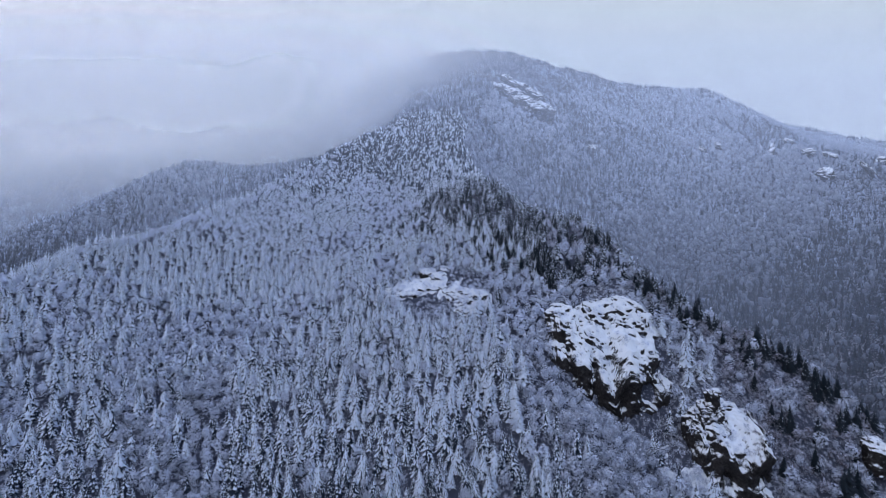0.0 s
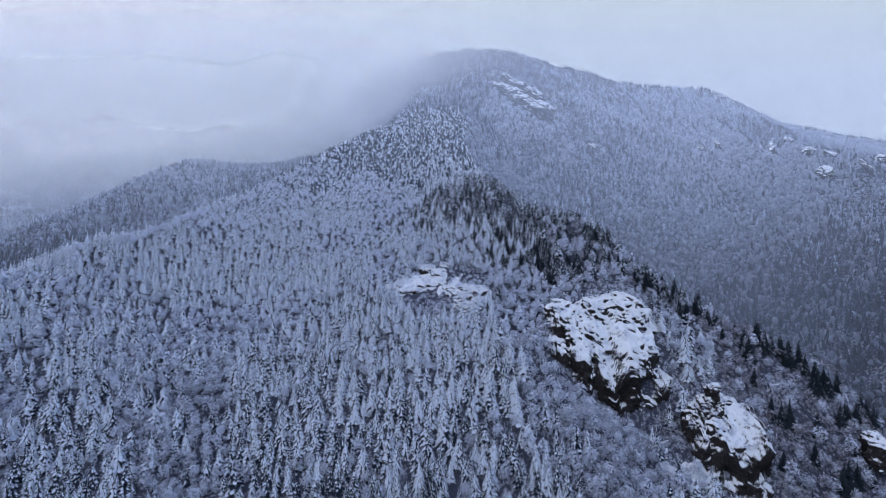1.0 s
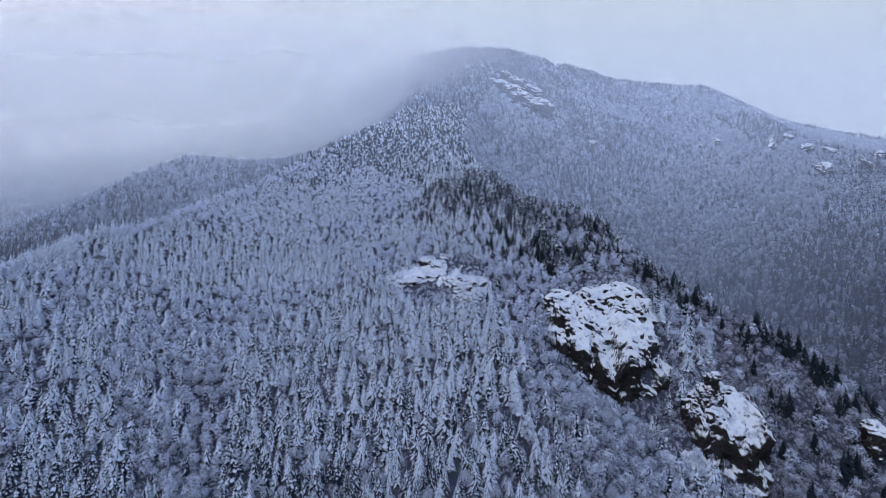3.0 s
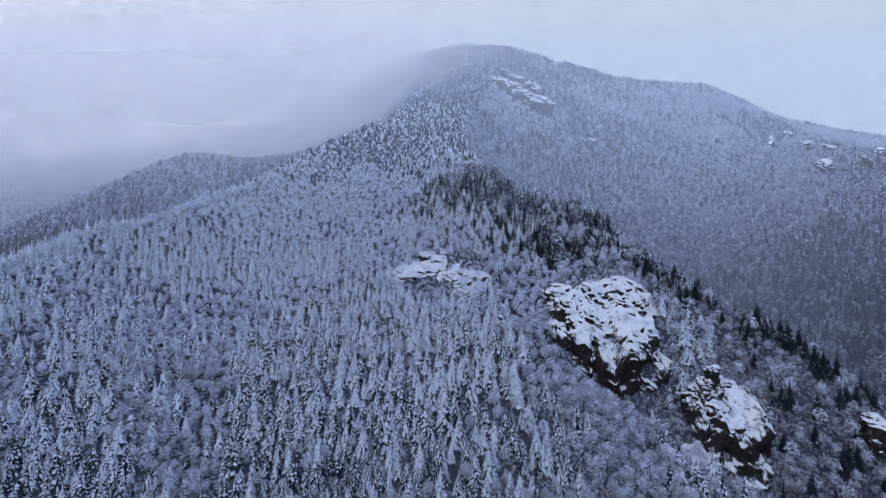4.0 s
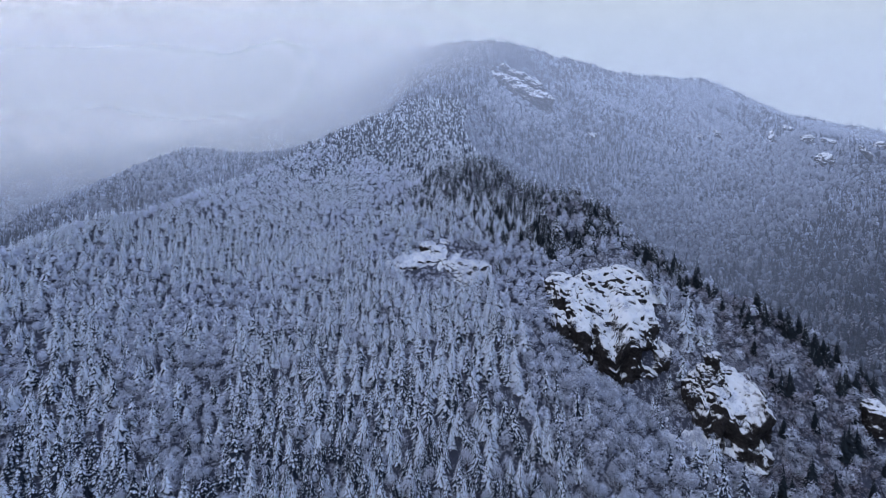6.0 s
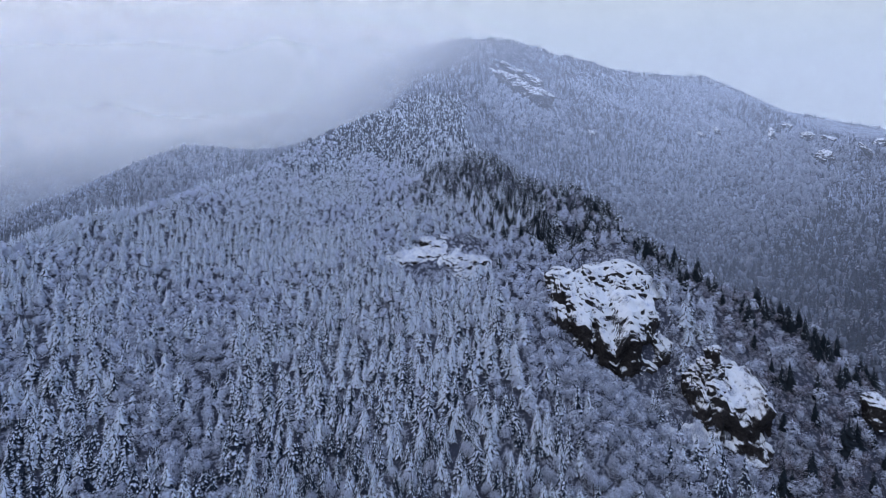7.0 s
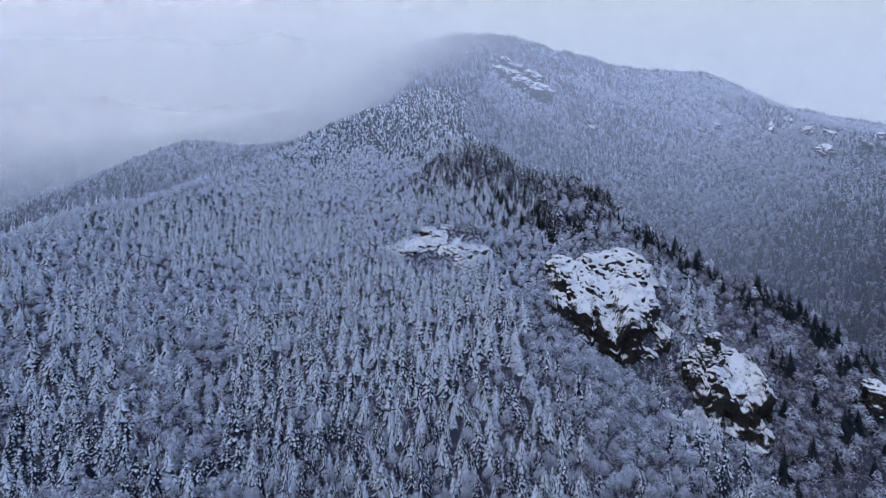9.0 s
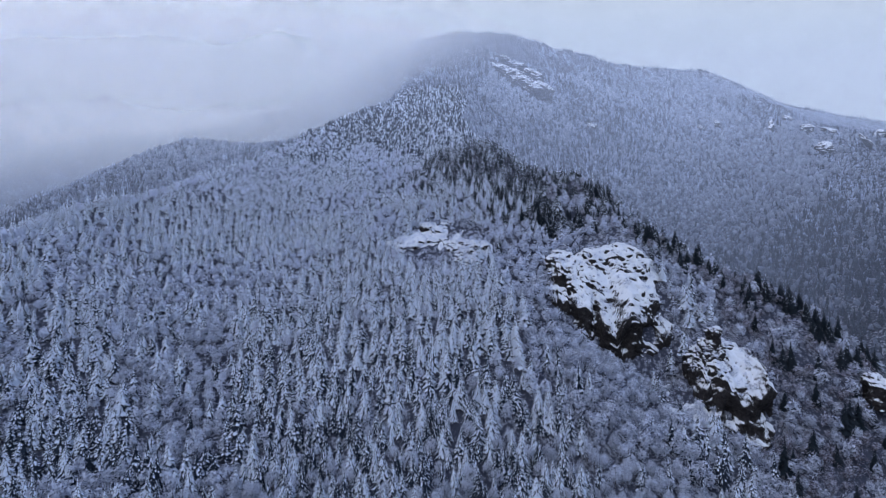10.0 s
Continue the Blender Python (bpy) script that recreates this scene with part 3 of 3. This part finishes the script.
def woods(name, label, templates, spots, mat, rng, grow=(0.62, 1.25)):
    """Many trees as one mesh. spots: x, y, height factor."""
    vs, fs, ts, rs, n = [], [], [], [], 0
    pick = rng.integers(0, len(templates), len(spots))
    for k, (tv, tf, *tr) in enumerate(templates):
        s = spots[pick == k]
        if not len(s):
            continue
        a = rng.random(len(s)) * 6.283
        up = s[:, 2] * (grow[0] + (grow[1] - grow[0]) * rng.random(len(s)))
        wide = up * (0.90 + 0.35 * rng.random(len(s))) * s[:, 2] ** -0.35
        c, q = np.cos(a) * wide, np.sin(a) * wide
        z = standing(s[:, 0], s[:, 1]) - 0.6
        x = s[:, 0, None] + c[:, None] * tv[None, :, 0] - q[:, None] * tv[None, :, 1]
        y = s[:, 1, None] + q[:, None] * tv[None, :, 0] + c[:, None] * tv[None, :, 1]
        zz = z[:, None] + up[:, None] * tv[None, :, 2]
        vs.append(np.stack([x, y, zz], -1).reshape(-1, 3))
        fs.append((tf[None] + (np.arange(len(s)) * len(tv))[:, None, None]).reshape(-1, 3) + n)
        ts.append(np.repeat(rng.random(len(s)), len(tv)))
        rs.append(np.tile(tr[0] if tr else np.zeros(len(tv)), len(s)))
        n += len(s) * len(tv)
    ob = mesh_object(name, np.concatenate(vs), np.concatenate(fs), mat, reach=np.concatenate(rs))
    ob.data.attributes.new("tint", "FLOAT", "POINT").data.foreach_set("value", np.concatenate(ts).astype(np.float32))
    return tagged(ob, label, "forest", kind="stuff")


def scatter(rng, x0, x1, y0, y1, step):
    """Jittered spots over a stretch of the plan."""
    X, Y = np.meshgrid(np.arange(x0, x1, step), np.arange(y0, y1, step))
    X = X + (np.arange(X.shape[0]) % 2)[:, None] * step / 2
    x = X.ravel() + (rng.random(X.size) - 0.5) * step * 0.95
    y = Y.ravel() + (rng.random(X.size) - 0.5) * step * 0.95
    return x, y


def clear_of_rocks(x, y):
    ok = np.ones(len(x), bool)
    for _, c, r, *_ in ROCKS:
        ok &= ((x - c[0]) / (r[0] * 0.95)) ** 2 + ((y - c[1] + 2) / (r[1] + (17 if r[0] > 20 else 7))) ** 2 > 1
    for c, r, *_ in FAR_ROCKS + crags:
        ok &= ((x - c[0]) / (r[0] * 0.8 + 1)) ** 2 + ((y - c[1] + 9) / (r[1] + 8)) ** 2 > 1
    return ok & (((x + 2) / 46) ** 2 + ((y - 580) / 30) ** 2 > 1)


rng = np.random.default_rng(5)
# kinds of wood over the plan: 0 snowy spruce, 1 dark spruce, 2 frosted broadleaf, 3 bare brown broadleaf


def kinds(x, y):
    xr = np.interp(y, SPUR_Y_R, SPUR_X_R)
    on_spur = (x < xr + 25) & (spur(x, y) > mountain(x, y) - 5) & (spur(x, y) > side_ridge(x, y))
    patch = fbm(x, y, 70, 71)
    die = rng.random(len(x))
    leafy = np.clip(0.28 + 0.75 * patch, 0.04, 0.9)
    leafy = leafy + np.where((x > 60) & (y < 560), 0.42, 0) + np.where((x > -120) & (x < 60) & (y < 450), 0.12, 0)
    leafy = leafy + np.where((np.hypot((x + 5) / 60, (y - 600) / 55) < 1), 0.35, 0)
    edge = xr - x
    leafy = leafy - np.where((edge < 110) & (y > 565), 0.5, 0)
    kind = np.where(die < leafy, 2, 0)
    lee = on_spur & (rng.random(len(x)) < 1.75 - (edge - 20 * patch) / 100) & (y > 530) & (y < 760)
    kind = np.where(lee & (kind == 0), 1, kind)
    brown = on_spur & ((edge < 62 + 25 * patch) | (x > 240 + 12 * patch)) & (x > 110)
    kind = np.where(brown, np.where(rng.random(len(x)) < 0.17 + 0.5 * (edge < 40), 1, np.where(rng.random(len(x)) < 0.4, 2, 3)), kind)
    far_leafy = np.clip(0.62 + 0.75 * fbm(x, y, 170, 91) + 0.35 * fbm(x, y, 50, 95, 2), 0.08, 0.97)
    far_leafy = far_leafy - np.where((x < -100) & (y < 1450), 0.35, 0) - np.clip((mountain(x, y) - 380) / 250, 0, 0.45)
    kind = np.where(~on_spur, np.where(die < far_leafy, 2, 0), kind)
    return kind, on_spur


def facing(x, y):
    """Slopes that are not far over a crest."""
    back = y > np.interp(x, (-1500, -900, -600, -250, 214, 825, 1236, 2000), (2000, 1900, 1400, 1830, 1850, 1870, 1830, 1900)) + 25
    return ~back


def in_view_of_valley(x, y, eye=270.0):
    """False for spots hidden in the hollows behind the nearer ridges."""
    top = (land(x, y) + 26 - eye) / y
    seen = np.ones(len(x), bool)
    for q in np.linspace(0.25, 0.96, 36):
        seen &= (land(x * q, y * q) - eye) / (y * q) < top
    return seen


# near slope
low, high = scatter(rng, -620, 470, 335, 505, 7.6), scatter(rng, -620, 470, 505, 660, 6.4)
x, y = np.concatenate([low[0], high[0]]), np.concatenate([low[1], high[1]])
ok = (np.abs(x) < 0.79 * y + 12) & clear_of_rocks(x, y)
x, y = x[ok], y[ok]
kind, spur_flag = kinds(x, y)
near_order = np.argsort(np.hypot(x, y - 0) + 0.0)
single = np.zeros(len(x), bool)
for group_kinds in ((0, 1), (2, 3)):
    single[near_order[np.isin(kind[near_order], group_kinds)][:300]] = True

SNOWY_CROWNS = [spruce_crown(rng, 300) for _ in range(5)]
THIN_CROWNS = [spruce_crown(rng, 124, wing_size=1.55) for _ in range(8)]
MID_CROWNS = [spruce_crown(rng, 80, wing_size=1.9) for _ in range(8)]
UPPER_CROWNS = [spruce_crown(rng, 32, wing_size=3.2) for _ in range(8)]
RIDGE_SPRUCES = [tier_spruce(rng, 5, 7, -0.33) for _ in range(8)]
FAR_SPRUCES = [tier_spruce(rng, 3, 5) for _ in range(8)]
TWIGS = [twig_crown(rng, 560, 1.5, 0.19, fray=0.25) for _ in range(5)]
THIN_TWIGS = [twig_crown(rng, 160, 1.9, 0.40, fray=0.25) for _ in range(6)]
UPPER_TWIGS = [twig_crown(rng, 80, 2.3, 0.6, fray=0.2) for _ in range(6)]
FAR_TWIGS = [puff_crown(rng, 1, wide=6.4) for _ in range(14)]
BRUSH = [twig_crown(rng, 36, 1.4, 0.16, 5.0, 2.4, 0.5) for _ in range(6)]


def growth(y):
    """Trees stand tallest at the foot of the slope and stay small high up."""
    return np.interp(y, (350, 450, 560, 660, 900, 1200), (1.18, 1.08, 0.86, 0.74, 0.70, 0.8))


def spots(mask):
    return np.stack([x[mask], y[mask], growth(y[mask])], -1)


woods("spruce_wood", "dense snow-laden spruce forest on a steep slope", THIN_CROWNS, spots((kind == 0) & ~single & (y < 505)), MAT_SNOWY, rng)
woods("spruce_wood", "dense snow-laden spruce forest half way up the slope", MID_CROWNS, spots((kind == 0) & ~single & (y >= 505)), MAT_SNOWY, rng)
woods("dark_spruce_wood", "dark spruces with little snow on the sheltered edge", THIN_CROWNS, spots((kind == 1) & ~single & (y < 505)), MAT_DARK, rng)
woods("dark_spruce_wood", "dark spruces with little snow half way up the sheltered edge", MID_CROWNS, spots((kind == 1) & ~single & (y >= 505)), MAT_DARK, rng)
woods("frosted_wood", "frosted bare broadleaf trees among the spruces", THIN_TWIGS, spots((kind == 2) & ~single & (y < 505)), MAT_FROST, rng, (0.7, 1.2))
woods("frosted_wood", "frosted bare broadleaf trees half way up the slope", UPPER_TWIGS, spots((kind == 2) & ~single & (y >= 505)), MAT_FROST, rng, (0.7, 1.2))
woods("bare_wood", "brown bare broadleaf trees dusted with snow", THIN_TWIGS, spots((kind == 3) & ~single), MAT_BROWN, rng, (0.5, 0.95))

near_x, near_y, near_kind, near_single = x, y, kind, single

# low brush under and between the trees
x, y = scatter(rng, -480, 420, 330, 620, 5.6)
thin = (x > 60) | (fbm(x, y, 70, 71) > 0.12) | (((x + 2) / 58) ** 2 + ((y - 580) / 42) ** 2 < 1)
ok = (np.abs(x) < 0.84 * y + 10) & thin & (clear_of_rocks(x, y) | (rng.random(len(x)) < np.where(y > 545, 0.8, 0.7)))
x, y = x[ok], y[ok]
# the open ledges are thick with young growth
ox, oy = scatter(rng, -60, 60, 538, 626, 3.4)
low = (((ox + 2) / 58) ** 2 + ((oy - 580) / 42) ** 2 < 1) & (rng.random(len(ox)) < np.where(np.hypot((ox + 8) / 34, (oy - 583) / 22) < 1, 0.5, 0.9))
x, y = np.concatenate([x, ox[low]]), np.concatenate([y, oy[low]])
fx, fy = scatter(rng, 85, 262, 405, 545, 4.2)
not_up = np.array([standing(fx[i:i + 1], fy[i:i + 1])[0] - land(fx[i], fy[i]) < 3 for i in range(len(fx))])
x, y = np.concatenate([x, fx[not_up]]), np.concatenate([y, fy[not_up]])
brown_side = x > 225 + 15 * fbm(x, y, 60, 5)
woods("frosted_brush", "low frosted bushes between the trees", BRUSH, spots(~brown_side), MAT_FROST, rng, (0.7, 1.5))
woods("bare_brush", "low brown bushes dusted with snow", BRUSH, spots(brown_side), MAT_BROWN, rng, (0.7, 1.5))

# upper spur
x, y = scatter(rng, -620, 330, 660, 1330, 6.3)
ok = (np.abs(x) < 0.79 * y + 20) & clear_of_rocks(x, y) & (mountain(x, y) < 330)
x, y = x[ok], y[ok]
kind, spur_flag = kinds(x, y)
x, y, kind = x[spur_flag], y[spur_flag], kind[spur_flag]
higher_up = y + rng.uniform(-130, 130, len(y)) > 900
woods("upper_spruce_wood", "snowy spruce forest on the upper ridge", UPPER_CROWNS, spots((kind == 0) & ~higher_up), MAT_SNOWY, rng)
woods("upper_spruce_wood", "snowy spruce forest high on the ridge below the cloud", RIDGE_SPRUCES, spots((kind == 0) & higher_up), MAT_SNOWY, rng)
woods("upper_dark_wood", "dark spruces along the sheltered ridge edge", UPPER_CROWNS, spots(kind == 1), MAT_DARK, rng)
woods("upper_frosted_wood", "frosted broadleaf trees on the upper ridge", UPPER_TWIGS, spots(kind == 2), MAT_FROST, rng, (0.6, 1.0))
woods("upper_bare_wood", "brown bare trees on the ridge edge", UPPER_TWIGS, spots(kind == 3), MAT_BROWN, rng, (0.5, 0.9))

# the mountain behind, and the ridges beyond the valley
x, y = scatter(rng, -1750, 1500, 640, 2050, 7.2)
ok = (np.abs(x) < 0.78 * y + 30) & clear_of_rocks(x, y) & facing(x, y)
ok[ok] = in_view_of_valley(x[ok], y[ok])
x, y = x[ok], y[ok]
kind, spur_flag = kinds(x, y)
keep = ~spur_flag | (y > 1330)
x, y, kind = x[keep], y[keep], kind[keep]
woods("mountain_spruce_wood", "scattered hazy spruces on the mountain behind", FAR_SPRUCES, spots(kind != 2), MAT_HAZY, rng, (0.75, 1.45))
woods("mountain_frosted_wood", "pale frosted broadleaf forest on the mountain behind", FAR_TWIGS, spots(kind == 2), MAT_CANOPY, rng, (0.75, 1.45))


# spruces that stand out along the mountain's crest
x = rng.uniform(60, 1420, 620)
y = np.interp(x, (60, 214, 538, 825, 1009, 1236, 1700), (1820, 1820, 1847, 1840, 1760, 1800, 1900)) + rng.uniform(-22, 14, 620)
woods("crest_spruces", "small dark spruces standing along the mountain crest", RIDGE_SPRUCES, spots(np.ones(620, bool)), MAT_DARK, rng, (0.7, 1.7))


# single trees, nearest to the valley
def single_tree(name, label, crown, stem, crown_mat, group):
    root = new(name)
    mesh_object("trunk", *stem[0], MAT_BARK, root)
    for limb in stem[1:]:
        mesh_object("limb", *limb, MAT_BARK, root)
    mesh_object("crown", crown[0], crown[1], crown_mat, root, reach=crown[2] if len(crown) > 2 else None)
    return tagged(root, label, "tree", group)


SPRUCE_STEM = [pole([(0, 0, -1.5, 0.34), (0, 0, 6, 0.26), (0, 0, 20, 0.05)], 6)]
MODELS = {
    0: [single_tree("spruce_tree", "tall spruce laden with snow on every branch", c, SPRUCE_STEM, MAT_SNOWY, "snowy spruces on the slope") for c in SNOWY_CROWNS],
    1: [single_tree("spruce_tree", "dark green spruce with a light dusting of snow", c, SPRUCE_STEM, MAT_DARK, "dark spruces on the slope") for c in SNOWY_CROWNS[:2]],
    2: [single_tree("broadleaf_tree", "bare broadleaf tree white with hoar frost", c, limbs(rng), MAT_FROST, "frosted trees on the slope") for c in TWIGS],
    3: [single_tree("broadleaf_tree", "bare brown broadleaf tree with thin snow", c, limbs(rng), MAT_BROWN, "brown trees on the slope") for c in TWIGS[:2]],
}
used = set()
for i in np.nonzero(near_single)[0]:
    k = int(near_kind[i])
    model = MODELS[k][int(rng.integers(0, len(MODELS[k])))]
    size = float(growth(near_y[i])) * (0.62 + 0.6 * rng.random()) if k < 2 else (0.7 + 0.5 * rng.random())
    m = pose(near_x[i], near_y[i], float(standing(near_x[i:i + 1], near_y[i:i + 1])[0]) - 0.5, 0, 0, 360 * rng.random())
    tree = model if model.name not in used else copy_thing(model, m)
    used.add(model.name)
    tree.matrix_basis = m @ Matrix.Diagonal((size * (0.9 + 0.3 * rng.random()), size * (0.9 + 0.3 * rng.random()), size, 1))
for models in MODELS.values():
    for model in models:
        if model.name not in used:
            for o in (*model.children_recursive, model):
                bpy.data.objects.remove(o)


# ---------------------------------------------------------------- mist
def eased(n, l, value, a, b):
    """0 at a, 1 at b, smooth between."""
    k = n.new("ShaderNodeMapRange")
    k.interpolation_type = "SMOOTHSTEP"
    l.new(value, k.inputs[0])
    k.inputs[1].default_value, k.inputs[2].default_value = min(a, b), max(a, b)
    k.inputs[3].default_value, k.inputs[4].default_value = (0, 1) if a < b else (1, 0)
    return k.outputs[0]


def mist_material(name, thick, left, cap, seed):
    """Thin mist: lets most light through and scatters the rest. Thicker towards the valley at lower x and towards the cloud."""
    m = bpy.data.materials.new(name)
    m.use_nodes = True
    n, l = m.node_tree.nodes, m.node_tree.links
    n.clear()
    out = n.new("ShaderNodeOutputMaterial")
    clear, dif, tra, add, mix = (n.new(k) for k in ("ShaderNodeBsdfTransparent", "ShaderNodeBsdfDiffuse", "ShaderNodeBsdfTranslucent", "ShaderNodeAddShader", "ShaderNodeMixShader"))
    # scatters the light of the whole sky, from before and behind
    for s, z in ((dif, 1.0), (tra, -1.0)):
        up = n.new("ShaderNodeCombineXYZ")
        up.inputs[2].default_value = z
        l.new(up.outputs[0], s.inputs["Normal"])
    l.new(dif.outputs[0], add.inputs[0])
    l.new(tra.outputs[0], add.inputs[1])
    g = n.new("ShaderNodeNewGeometry")
    s = n.new("ShaderNodeSeparateXYZ")
    l.new(g.outputs["Position"], s.inputs[0])
    swirl = noisy(n, l, 0.0035, 4, 0.55)
    swirl = maths(n, l, "MULTIPLY", maths(n, l, "SUBTRACT", swirl, 0.5), 320.0)
    xx = maths(n, l, "ADD", s.outputs["X"], swirl)
    zz = maths(n, l, "ADD", s.outputs["Z"], maths(n, l, "MULTIPLY", swirl, 0.5))
    lf = eased(n, l, xx, left[0], left[0] - left[1])
    low = eased(n, l, zz, cap[0], cap[0] + cap[1])
    top = eased(n, l, zz, cap[3], cap[2])
    body = maths(n, l, "MULTIPLY", maths(n, l, "MULTIPLY", lf, low), left[2])
    l.new(maths(n, l, "ADD", maths(n, l, "MULTIPLY", maths(n, l, "ADD", body, thick), top), 0.004, True), mix.inputs[0])
    # thin haze is bluish, the dense bank white
    hue = mixed(n, l, eased(n, l, body, 0.0, 0.06), (0.75, 0.80, 0.895), (0.94, 0.932, 0.90))
    l.new(hue, dif.inputs[0])
    l.new(hue, tra.inputs[0])
    l.new(clear.outputs[0], mix.inputs[1])
    l.new(add.outputs[0], mix.inputs[2])
    l.new(mix.outputs[0], out.inputs[0])
    return m


def mist_sheet(y, thick, left, cap, seed):
    v = [(-3600, y, 40), (3600, y, 40), (3600, y, cap[3] + 90), (-3600, y, cap[3] + 90)]
    ob = mesh_object("mist", v, [(0, 1, 2, 3)], mist_material("mist", thick, left, cap, seed))
    return tagged(ob, "thin pale winter mist hanging across the valley", "mist", "mist layers", "stuff")


def between(y, a, b, c):
    """A value that goes from a at the spur over b behind it to c at the crest."""
    return float(np.interp(y, (660, 1330, 1800), (a, b, c)))


for k, y in enumerate([*range(660, 1300, 58), *range(1320, 1800, 32)]):
    bank = float(np.interp(y, (660, 930, 1300, 1320, 1800), (0.005, 0.03, 0.055, 0.145, 0.145)))
    sets_in, thins = between(y, 130, 270, 320), between(y, 430, 620, 790)
    mist_sheet(y, 0.023, (between(y, -260, 0, 470), between(y, 500, 450, 560), bank), (sets_in, between(y, 230, 330, 420), thins, thins + between(y, 160, 240, 330)), k)
